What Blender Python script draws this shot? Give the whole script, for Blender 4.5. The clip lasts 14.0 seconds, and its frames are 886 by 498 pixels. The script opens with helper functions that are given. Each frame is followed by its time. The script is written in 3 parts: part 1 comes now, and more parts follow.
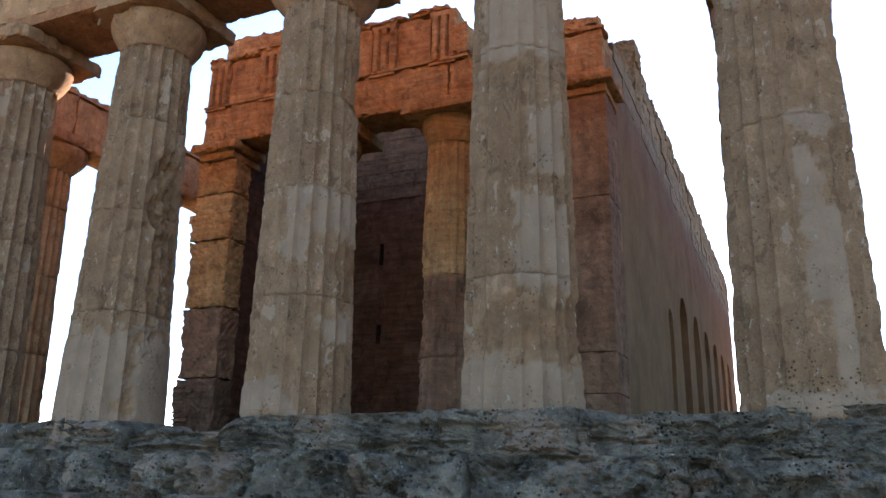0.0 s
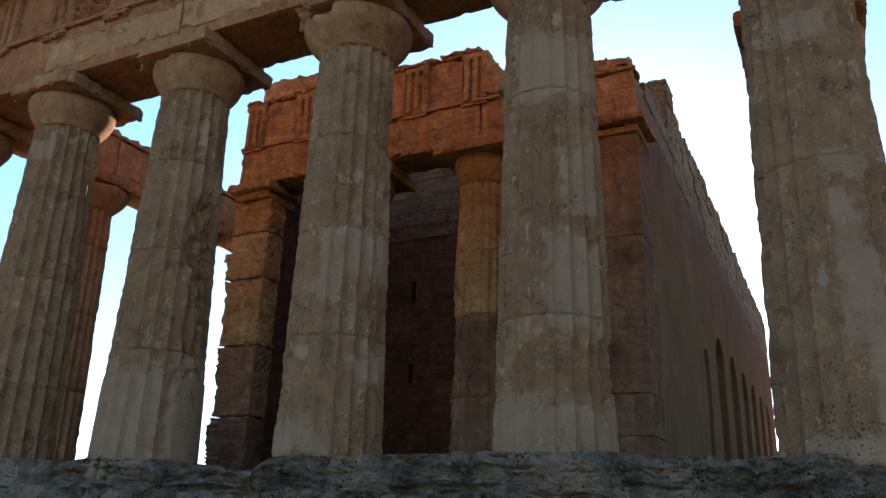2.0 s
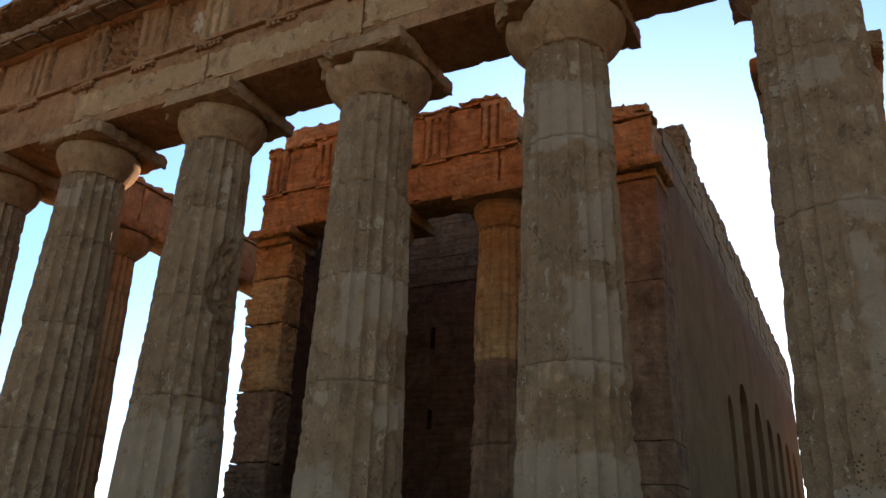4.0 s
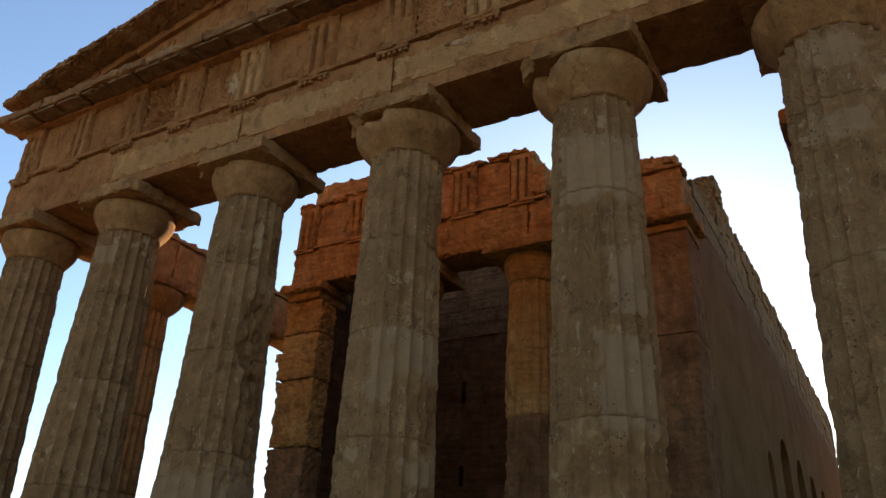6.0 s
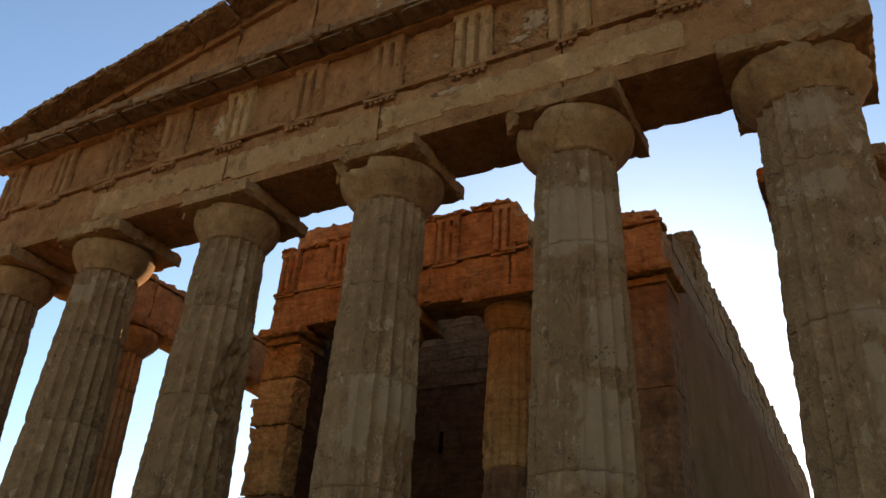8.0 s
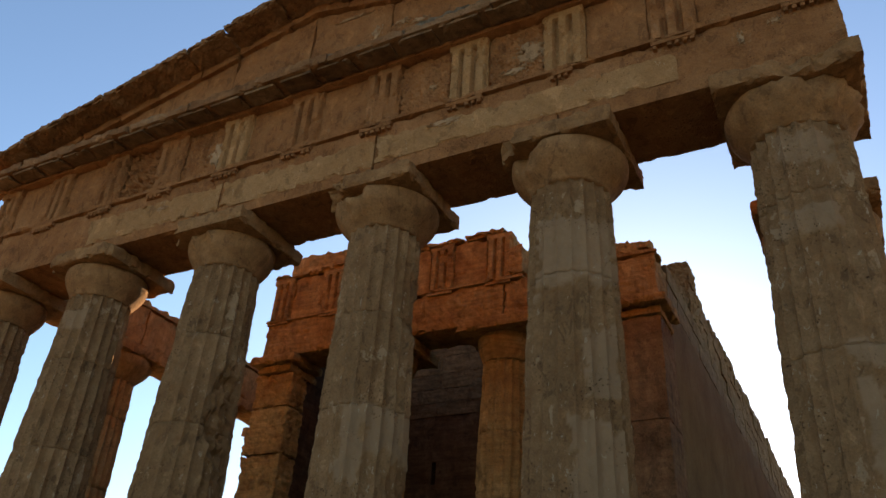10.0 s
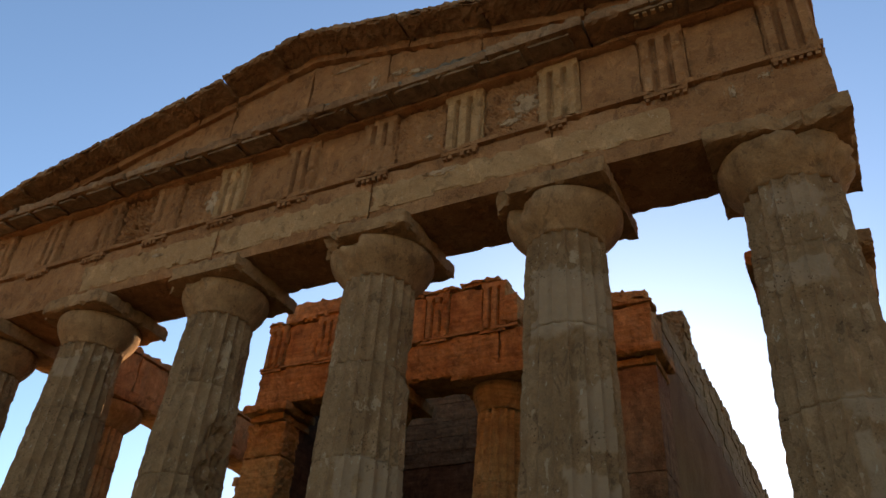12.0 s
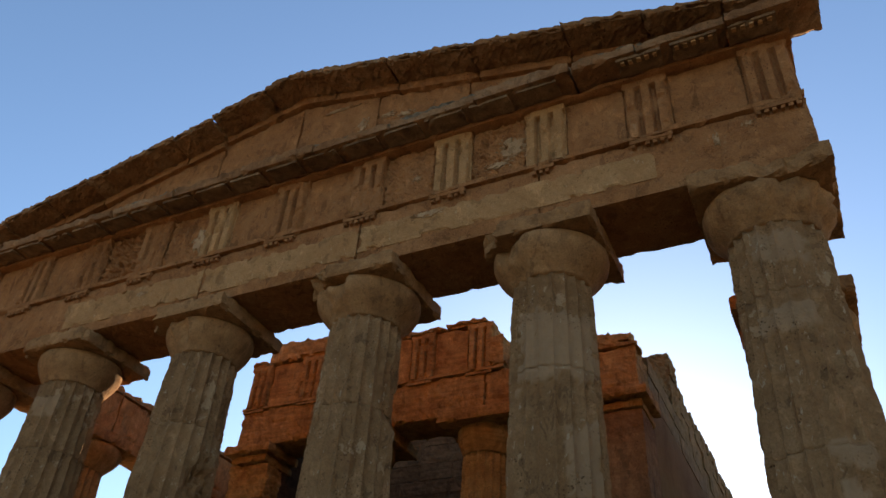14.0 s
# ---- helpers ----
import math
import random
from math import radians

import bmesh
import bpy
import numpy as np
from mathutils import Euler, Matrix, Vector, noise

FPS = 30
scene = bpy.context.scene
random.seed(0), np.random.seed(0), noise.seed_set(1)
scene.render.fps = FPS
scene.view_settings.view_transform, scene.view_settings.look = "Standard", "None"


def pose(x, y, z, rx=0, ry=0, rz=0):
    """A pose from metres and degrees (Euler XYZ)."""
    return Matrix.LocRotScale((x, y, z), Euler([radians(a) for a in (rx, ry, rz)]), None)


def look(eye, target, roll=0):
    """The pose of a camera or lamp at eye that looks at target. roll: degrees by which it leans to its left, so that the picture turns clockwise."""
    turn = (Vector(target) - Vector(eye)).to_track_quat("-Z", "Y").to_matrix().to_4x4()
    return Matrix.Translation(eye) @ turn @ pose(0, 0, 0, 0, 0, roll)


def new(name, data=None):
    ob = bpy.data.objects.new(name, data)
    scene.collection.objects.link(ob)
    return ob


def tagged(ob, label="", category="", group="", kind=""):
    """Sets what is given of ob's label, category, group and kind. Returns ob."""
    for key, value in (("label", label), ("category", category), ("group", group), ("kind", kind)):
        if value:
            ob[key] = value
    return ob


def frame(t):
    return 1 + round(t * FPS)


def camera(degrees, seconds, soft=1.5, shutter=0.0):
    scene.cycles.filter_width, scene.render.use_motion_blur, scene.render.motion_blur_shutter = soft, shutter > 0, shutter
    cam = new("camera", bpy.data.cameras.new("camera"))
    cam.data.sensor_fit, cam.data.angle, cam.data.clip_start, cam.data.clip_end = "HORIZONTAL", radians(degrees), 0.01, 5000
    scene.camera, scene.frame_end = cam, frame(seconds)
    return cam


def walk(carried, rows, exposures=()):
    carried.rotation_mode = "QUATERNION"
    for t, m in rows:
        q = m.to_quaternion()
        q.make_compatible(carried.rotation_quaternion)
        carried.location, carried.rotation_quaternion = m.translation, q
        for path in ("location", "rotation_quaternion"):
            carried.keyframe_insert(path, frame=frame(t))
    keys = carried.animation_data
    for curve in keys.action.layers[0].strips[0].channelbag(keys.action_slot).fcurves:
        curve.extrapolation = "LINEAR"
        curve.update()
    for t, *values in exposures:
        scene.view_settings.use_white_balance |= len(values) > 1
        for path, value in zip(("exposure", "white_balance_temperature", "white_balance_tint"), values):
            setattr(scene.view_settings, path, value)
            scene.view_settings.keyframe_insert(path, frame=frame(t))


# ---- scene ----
cam = camera(58.6, 14.0)
PATH = [
    (0, (7.524, -8.729, -0.663), (6.738, -6.976, -0.107), 1.0),
    (0.5, (7.527, -8.76, -0.653), (6.761, -7.011, -0.057), 0.7),
    (1, (7.536, -8.77, -0.645), (6.748, -7.038, -0.03), 1.2),
    (1.5, (7.546, -8.79, -0.658), (6.723, -7.08, -0.027), 1.5),
    (2, (7.552, -8.777, -0.638), (6.702, -7.085, 0.006), 1.8),
    (2.5, (7.544, -8.78, -0.634), (6.667, -7.109, 0.028), 2.1),
    (3, (7.553, -8.799, -0.636), (6.682, -7.136, 0.055), 2.1),
    (5.5, (7.56, -8.817, -0.629), (6.649, -7.246, 0.208), 2.4),
    (6, (7.568, -8.819, -0.622), (6.645, -7.271, 0.245), 2.8),
    (6.5, (7.565, -8.819, -0.608), (6.655, -7.281, 0.29), 3.1),
    (7, (7.565, -8.832, -0.619), (6.668, -7.31, 0.319), 3.4),
    (7.5, (7.564, -8.837, -0.613), (6.681, -7.32, 0.346), 3.6),
    (8, (7.566, -8.836, -0.612), (6.707, -7.316, 0.363), 3.7),
    (10.5, (7.571, -8.847, -0.584), (6.744, -7.363, 0.47), 4.1),
    (11, (7.572, -8.859, -0.57), (6.753, -7.385, 0.507), 4.0),
    (11.5, (7.57, -8.86, -0.549), (6.759, -7.406, 0.56), 4.3),
    (12, (7.579, -8.868, -0.541), (6.779, -7.428, 0.593), 4.3),
    (12.5, (7.587, -8.879, -0.542), (6.804, -7.449, 0.616), 4.5),
    (13, (7.576, -8.874, -0.537), (6.808, -7.456, 0.645), 4.5),
    (13.5, (7.576, -8.893, -0.527), (6.818, -7.482, 0.671), 4.3),
    (14, (7.576, -8.925, -0.527), (6.83, -7.523, 0.689), 4.3),
]
EXPOSURES = [(0, 2.45, 5250, 15), (0.5, 1.98, 5350, 14), (1.0, 1.68, 5450, 12), (3, 1.60, 5450, 12), (5.5, 1.27, 7050, 11), (8, 1.18, 7300, 11), (14, 1.12, 6800, 10)]
walk(cam, [(t, look(eye, target, roll)) for t, eye, target, roll in PATH], EXPOSURES)

# ---------------------------------------------------------------- light
SUN_ELEV, SUN_AZ = 15.5, -14.0          # degrees; azimuth from +y towards +x
sd = Vector((math.sin(radians(SUN_AZ)) * math.cos(radians(SUN_ELEV)),
             math.cos(radians(SUN_AZ)) * math.cos(radians(SUN_ELEV)), math.sin(radians(SUN_ELEV))))
world = bpy.data.worlds.new("world")
scene.world = world
world.use_nodes = True
wn = world.node_tree
sky = wn.nodes.new("ShaderNodeTexSky")
sky.sky_type = "NISHITA"
sky.sun_disc = False
sky.sun_elevation = radians(SUN_ELEV)
sky.sun_rotation = radians(SUN_AZ)
sky.altitude, sky.air_density, sky.dust_density, sky.ozone_density = 300, 1.0, 0.5, 3.0
wn.links.new(sky.outputs[0], wn.nodes["Background"].inputs[0])
wn.nodes["Background"].inputs[1].default_value = 0.124
sun_data = bpy.data.lights.new("sun", "SUN")
sun_data.energy, sun_data.angle, sun_data.color = 5.0, radians(0.5), (1.0, 0.78, 0.5)
sun_ob = new("sun", sun_data)
sun_ob.matrix_world = look(sd * 60, (0, 0, 0))


# ---------------------------------------------------------------- materials
def stone(name, cols, scale=1.0, pits=0.5, bump=0.5, rough=0.9, streak=0.0, worn=None, patch=None, patch_cut=0.62, strata=0.0, plaster=None, flake=0.8, pit_size=(0.08, 0.24), blotch=0.8, flake_size=3.2, patch_size=1.3, flecks=0.0, fleck_col=(0.4, 0.3, 0.2), pit_scale=14.0, relief=0.05):
    """Weathered stone: broad blotches, fine grain, pits coloured dark as if shaded, optional streaks down, repair
    plaster and worn areas.
    """
    m = bpy.data.materials.new(name)
    m.use_nodes = True
    nt = m.node_tree
    N, L = nt.nodes, nt.links
    bsdf = N["Principled BSDF"]
    geo = N.new("ShaderNodeNewGeometry")
    info = N.new("ShaderNodeObjectInfo")
    off = N.new("ShaderNodeVectorMath")
    off.operation = "ADD"
    L.new(geo.outputs["Position"], off.inputs[0])
    pos = off.outputs[0]
    mul = N.new("ShaderNodeMath")
    mul.operation = "MULTIPLY"
    mul.inputs[1].default_value = 3.0
    L.new(info.outputs["Random"], mul.inputs[0])
    L.new(mul.outputs[0], off.inputs[1])

    def noise_tex(s, detail=6, rg=0.6, stretch=(1, 1, 1), dist=0.0):
        mp = N.new("ShaderNodeMapping")
        mp.inputs["Scale"].default_value = stretch
        L.new(pos, mp.inputs[0])
        n = N.new("ShaderNodeTexNoise")
        n.inputs["Scale"].default_value = s * scale
        n.inputs["Detail"].default_value = detail
        n.inputs["Roughness"].default_value = rg
        n.inputs["Distortion"].default_value = dist
        L.new(mp.outputs[0], n.inputs["Vector"])
        return n.outputs["Fac"]

    def ramp(fac, stops):
        r = N.new("ShaderNodeValToRGB")
        e = r.color_ramp.elements
        while len(e) < len(stops):
            e.new(0.5)
        for el, (p, c) in zip(e, stops):
            el.position, el.color = p, (*c, 1)
        L.new(fac, r.inputs[0])
        return r.outputs[0]

    def mix(fac, a, b, mode="MIX"):
        x = N.new("ShaderNodeMix")
        x.data_type, x.blend_type = "RGBA", mode
        if isinstance(fac, float):
            x.inputs[0].default_value = fac
        else:
            L.new(fac, x.inputs[0])
        for sock, v in ((x.inputs[6], a), (x.inputs[7], b)):
            if isinstance(v, tuple):
                sock.default_value = (*v, 1)
            else:
                L.new(v, sock)
        return x.outputs[2]

    k = len(cols)
    col = ramp(noise_tex(0.9, 8, 0.62, dist=0.6), [(0.3 + 0.4 * i / (k - 1), c) for i, c in enumerate(cols)])
    g = lambda v: (v, v, v)
    # medium blotches and fine grain
    col = mix(blotch, col, ramp(noise_tex(5.0, 6, 0.7), [(0.3, g(0.62)), (0.55, g(1.0)), (0.75, g(1.22))]), "MULTIPLY")
    col = mix(0.7, col, ramp(noise_tex(38.0, 4, 0.7), [(0.3, g(0.7)), (0.6, g(1.1))]), "MULTIPLY")
    if strata:
        col = mix(strata, col, ramp(noise_tex(2.2, 5, 0.6, (0.6, 0.6, 6.0)), [(0.35, g(0.6)), (0.6, g(1.08))]), "MULTIPLY")
    if streak:
        col = mix(streak, col, ramp(noise_tex(2.6, 6, 0.6, (2.0, 2.0, 0.16)), [(0.35, g(0.5)), (0.58, g(1.08))]), "MULTIPLY")
    flake_h = None
    if flake:
        ff = ramp(noise_tex(flake_size, 9, 0.66, (1, 1, 0.6), 0.5), [(0.40, g(1.0)), (0.425, g(0.0)), (0.585, g(0.0)), (0.61, g(1.0))])
        fv = ramp(noise_tex(flake_size, 9, 0.66, (1, 1, 0.6), 0.5), [(0.41, g(0.66)), (0.5, g(1.0)), (0.6, g(1.28))])
        flake_h = fv
        fm = N.new("ShaderNodeMath")
        fm.operation = "MULTIPLY"
        fm.inputs[1].default_value = flake
        L.new(ff, fm.inputs[0])
        col = mix(fm.outputs[0], col, mix(1.0, col, fv, "MULTIPLY"))
    if worn:
        at = N.new("ShaderNodeAttribute")
        at.attribute_name = "worn"
        col = mix(at.outputs["Fac"], col, mix(0.9, worn, ramp(noise_tex(4.0, 7, 0.7), [(0.3, g(0.5)), (0.7, g(1.25))]), "MULTIPLY"))
    if patch:
        pf = ramp(noise_tex(patch_size, 9, 0.64, (1, 1, 0.7), 0.3), [(patch_cut, g(0.0)), (patch_cut + 0.02, g(1.0))])
        col = mix(pf, col, mix(0.5, patch, ramp(noise_tex(7.0), [(0.3, g(0.75)), (0.7, g(1.15))]), "MULTIPLY"))
    if plaster:
        at2 = N.new("ShaderNodeAttribute")
        at2.attribute_name = "plaster"
        col = mix(at2.outputs["Fac"], col, mix(0.6, plaster, ramp(noise_tex(3.0, 6, 0.65), [(0.3, g(0.68)), (0.7, g(1.12))]), "MULTIPLY"))
    if flecks:
        ft = ramp(noise_tex(11.0, 6, 0.68, (1, 1, 0.55), 0.4), [(0.635, g(0.0)), (0.65, g(flecks))])
        col = mix(ft, col, fleck_col)
    # pits: the shade inside each hollow is mixed into the colour
    vo = N.new("ShaderNodeTexVoronoi")
    vo.inputs["Scale"].default_value = pit_scale * scale
    L.new(pos, vo.inputs["Vector"])
    pit = ramp(vo.outputs["Distance"], [(pit_size[0], g(1.0)), (pit_size[1], g(0.0))])
    where = ramp(noise_tex(2.0, 5, 0.6), [(0.48, g(0.0)), (0.62, g(1.0))])
    pm = N.new("ShaderNodeMath")
    pm.operation = "MULTIPLY"
    L.new(pit, pm.inputs[0])
    L.new(where, pm.inputs[1])
    pm2 = N.new("ShaderNodeMath")
    pm2.operation = "MULTIPLY"
    pm2.inputs[1].default_value = pits
    L.new(pm.outputs[0], pm2.inputs[0])
    col = mix(pm2.outputs[0], col, tuple(c * 0.3 for c in cols[0]))
    L.new(col, bsdf.inputs["Base Color"])
    bsdf.inputs["Roughness"].default_value = rough
    bsdf.inputs["Specular IOR Level"].default_value = 0.06
    # relief
    h1 = noise_tex(9.0, 8, 0.72)
    h2 = N.new("ShaderNodeMath")
    h2.operation = "SUBTRACT"
    hf = N.new("ShaderNodeMath")
    hf.operation = "MULTIPLY_ADD"
    hf.inputs[1].default_value = 0.4
    L.new(noise_tex(45.0, 4, 0.7), hf.inputs[0])
    L.new(h1, hf.inputs[2])
    L.new(hf.outputs[0], h2.inputs[0])
    L.new(pm2.outputs[0], h2.inputs[1])
    bm_ = N.new("ShaderNodeBump")
    bm_.inputs["Strength"].default_value = bump
    bm_.inputs["Distance"].default_value = relief
    height = h2.outputs[0]
    if flake_h is not None:
        hk = N.new("ShaderNodeMath")
        hk.operation = "MULTIPLY_ADD"
        hk.inputs[1].default_value = 0.5 * flake
        L.new(flake_h, hk.inputs[0])
        L.new(height, hk.inputs[2])
        height = hk.outputs[0]
    L.new(height, bm_.inputs["Height"])
    L.new(bm_.outputs[0], bsdf.inputs["Normal"])
    return m


M_COL = stone("shaft_stone", [(0.275, 0.138, 0.057), (0.345, 0.178, 0.076), (0.400, 0.214, 0.095)], pits=0.9, bump=1.0, streak=0.12, flake=0.95, flake_size=4.2, blotch=0.6,
              worn=(0.308, 0.152, 0.061), patch=(0.445, 0.262, 0.132), patch_cut=0.61, patch_size=2.8, plaster=(0.395, 0.226, 0.113), flecks=0.8, fleck_col=(0.47, 0.32, 0.19), pit_scale=22.0, pit_size=(0.10, 0.30))
M_CAP = stone("capital_stone", [(0.225, 0.103, 0.038), (0.322, 0.155, 0.060), (0.372, 0.187, 0.076)], pits=0.6, bump=0.6)
M_ENT = stone("entablature_stone", [(0.266, 0.104, 0.034), (0.372, 0.152, 0.053), (0.430, 0.188, 0.070)], pits=1.0, bump=1.0, streak=0.15, flake=0.8, flake_size=4.5, blotch=0.6, flecks=0.35, fleck_col=(0.42, 0.24, 0.12), pit_scale=20.0)
M_BAND = stone("repair_stone", [(0.362, 0.172, 0.063), (0.424, 0.210, 0.080), (0.465, 0.240, 0.096)], pits=0.9, bump=0.8, blotch=0.5, flecks=0.6, fleck_col=(0.5, 0.31, 0.16), pit_scale=18.0)
M_GEIS = stone("cornice_stone", [(0.205, 0.088, 0.033), (0.305, 0.142, 0.057), (0.385, 0.212, 0.102)], pits=0.8, bump=1.0)
M_ORANGE = stone("orange_stone", [(0.288, 0.130, 0.040), (0.402, 0.210, 0.069), (0.456, 0.270, 0.102)], pits=0.7, bump=0.9, streak=0.4, strata=0.6)
M_FLANK = stone("flank_stone", [(0.288, 0.133, 0.049), (0.360, 0.190, 0.073), (0.400, 0.233, 0.105)], pits=0.5, bump=0.7, streak=0.35)
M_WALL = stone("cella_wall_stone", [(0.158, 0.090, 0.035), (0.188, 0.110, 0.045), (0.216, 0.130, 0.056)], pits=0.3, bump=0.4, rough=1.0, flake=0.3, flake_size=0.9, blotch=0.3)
M_COURSE = stone("eroded_course_stone", [(0.180, 0.098, 0.036), (0.236, 0.136, 0.055), (0.285, 0.172, 0.076)], pits=0.6, bump=0.9, strata=0.3)
# Darker inner masonry: the porch interior's shade is put into its colour.
M_INNER_SHADE = stone("shaded_inner_stone", [(0.072, 0.033, 0.015), (0.104, 0.052, 0.025), (0.140, 0.078, 0.041)], pits=0.5, bump=0.8, strata=0.7)
# Wide pits here paint the shade of the rock's hollows into the colour.
M_STEP = stone("step_stone", [(0.118, 0.083, 0.049), (0.246, 0.170, 0.098), (0.380, 0.262, 0.152), (0.470, 0.340, 0.208)], pits=1.0, bump=1.0, scale=1.6, pit_size=(0.16, 0.40), pit_scale=13.0, blotch=1.0,
               patch=(0.440, 0.272, 0.155), patch_cut=0.56, patch_size=0.9, flecks=0.9, fleck_col=(0.60, 0.50, 0.37), flake_size=3.6, flake=1.0, relief=0.11)
M_LICHEN = stone("lichened_stone", [(0.12, 0.085, 0.052), (0.21, 0.150, 0.092), (0.33, 0.245, 0.155)], pits=0.9, bump=1.0, scale=2.0)
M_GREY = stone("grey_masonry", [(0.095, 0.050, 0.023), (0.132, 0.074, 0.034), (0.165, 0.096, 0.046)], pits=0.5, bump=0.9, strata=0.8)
M_BROWN = stone("brown_weathered_stone", [(0.102, 0.054, 0.026), (0.178, 0.100, 0.050), (0.238, 0.145, 0.080)], pits=0.8, bump=1.0, strata=0.7)
M_ANTA = stone("anta_stone", [(0.160, 0.080, 0.036), (0.252, 0.134, 0.062), (0.318, 0.182, 0.090)], pits=0.6, bump=0.9, streak=0.4, strata=0.4)
M_PALE = stone("pale_plaster", [(0.36, 0.200, 0.094), (0.43, 0.250, 0.124), (0.48, 0.295, 0.155)], pits=0.4, bump=0.5)
M_GROUND = stone("dry_earth", [(0.30, 0.20, 0.11), (0.38, 0.27, 0.155), (0.45, 0.33, 0.20)], pits=0.3, bump=0.6)


# ---------------------------------------------------------------- mesh helpers
def fbm(p, s, seed=0.0, octs=4):
    q = Vector(p) * s + Vector((seed * 7.13, seed * 3.7, seed * 5.9))
    return noise.fractal(q, 0.8, 2.1, octs)


def sstep(a, b, x):
    t = min(1.0, max(0.0, (x - a) / (b - a)))
    return t * t * (3 - 2 * t)


def thing(name, at=(0, 0, 0), label="", category="", group="", kind=""):
    ob = new(name)
    ob.location = at
    ob.empty_display_size = 0.2
    return tagged(ob, label, category, group, kind)


def part(name, geom, material, parent=None, label="", smooth=False):
    """geom: (verts, faces[, worn]) or a mesh; linked as one mesh object under parent."""
    if isinstance(geom, tuple):
        me = bpy.data.meshes.new(name)
        me.from_pydata(geom[0], [], geom[1])
        if len(geom) > 2:
            for key, vals in zip(("worn", "plaster"), geom[2:]):
                me.attributes.new(key, "FLOAT", "POINT").data.foreach_set("value", vals)
        if smooth:
            me.polygons.foreach_set("use_smooth", [True] * len(me.polygons))
        me.materials.append(material)
        me.update()
    else:
        me = geom
    ob = new(name, me)
    if parent:
        ob.parent = parent
    return tagged(ob, label)


def block(lo, hi, res=0.15, rough=0.012, chip=0.03, seed=0.0, shape=None, freq=3.0):
    """A stone block between two corners: subdivided faces, worn surface, chipped edges. shape(p) may bend it."""
    lo, hi = Vector(lo), Vector(hi)
    step = res if isinstance(res, tuple) else (res,) * 3
    n = [max(1, min(120, int(round((hi[i] - lo[i]) / step[i])))) for i in range(3)]
    idx, verts, faces = {}, [], []

    def vid(i, j, k):
        key = (i, j, k)
        if key not in idx:
            p = Vector((lo[0] + (hi[0] - lo[0]) * i / n[0], lo[1] + (hi[1] - lo[1]) * j / n[1], lo[2] + (hi[2] - lo[2]) * k / n[2]))
            on = [(-1 if c == 0 else 1 if c == n[a] else 0) for a, c in enumerate(key)]
            out = Vector(on)
            edge = sum(1 for o in on if o)
            d = -abs(fbm(p, freq, seed)) * rough * 1.6 + fbm(p, freq * 4, seed + 3, 2) * rough * 0.6
            if edge > 1:
                d -= chip * max(0.1, 0.15 + 1.5 * fbm(p, 4.5, seed + 9, 4))
            q = p + out * d
            idx[key] = len(verts)
            verts.append(shape(q) if shape else q)
        return idx[key]

    for a in range(3):
        b, c = (a + 1) % 3, (a + 2) % 3
        for side in (0, n[a]):
            for u in range(n[b]):
                for v in range(n[c]):
                    quad = []
                    for du, dv in ((0, 0), (1, 0), (1, 1), (0, 1)):
                        key = [0, 0, 0]
                        key[a], key[b], key[c] = side, u + du, v + dv
                        quad.append(vid(*key))
                    faces.append(quad if side else quad[::-1])
    return verts, faces


def join(*geoms):
    verts, faces = [], []
    for g in geoms:
        o = len(verts)
        verts += list(g[0])
        faces += [[i + o for i in f] for f in g[1]]
    return verts, faces


# ---------------------------------------------------------------- columns
FL, SEG = 20, 6


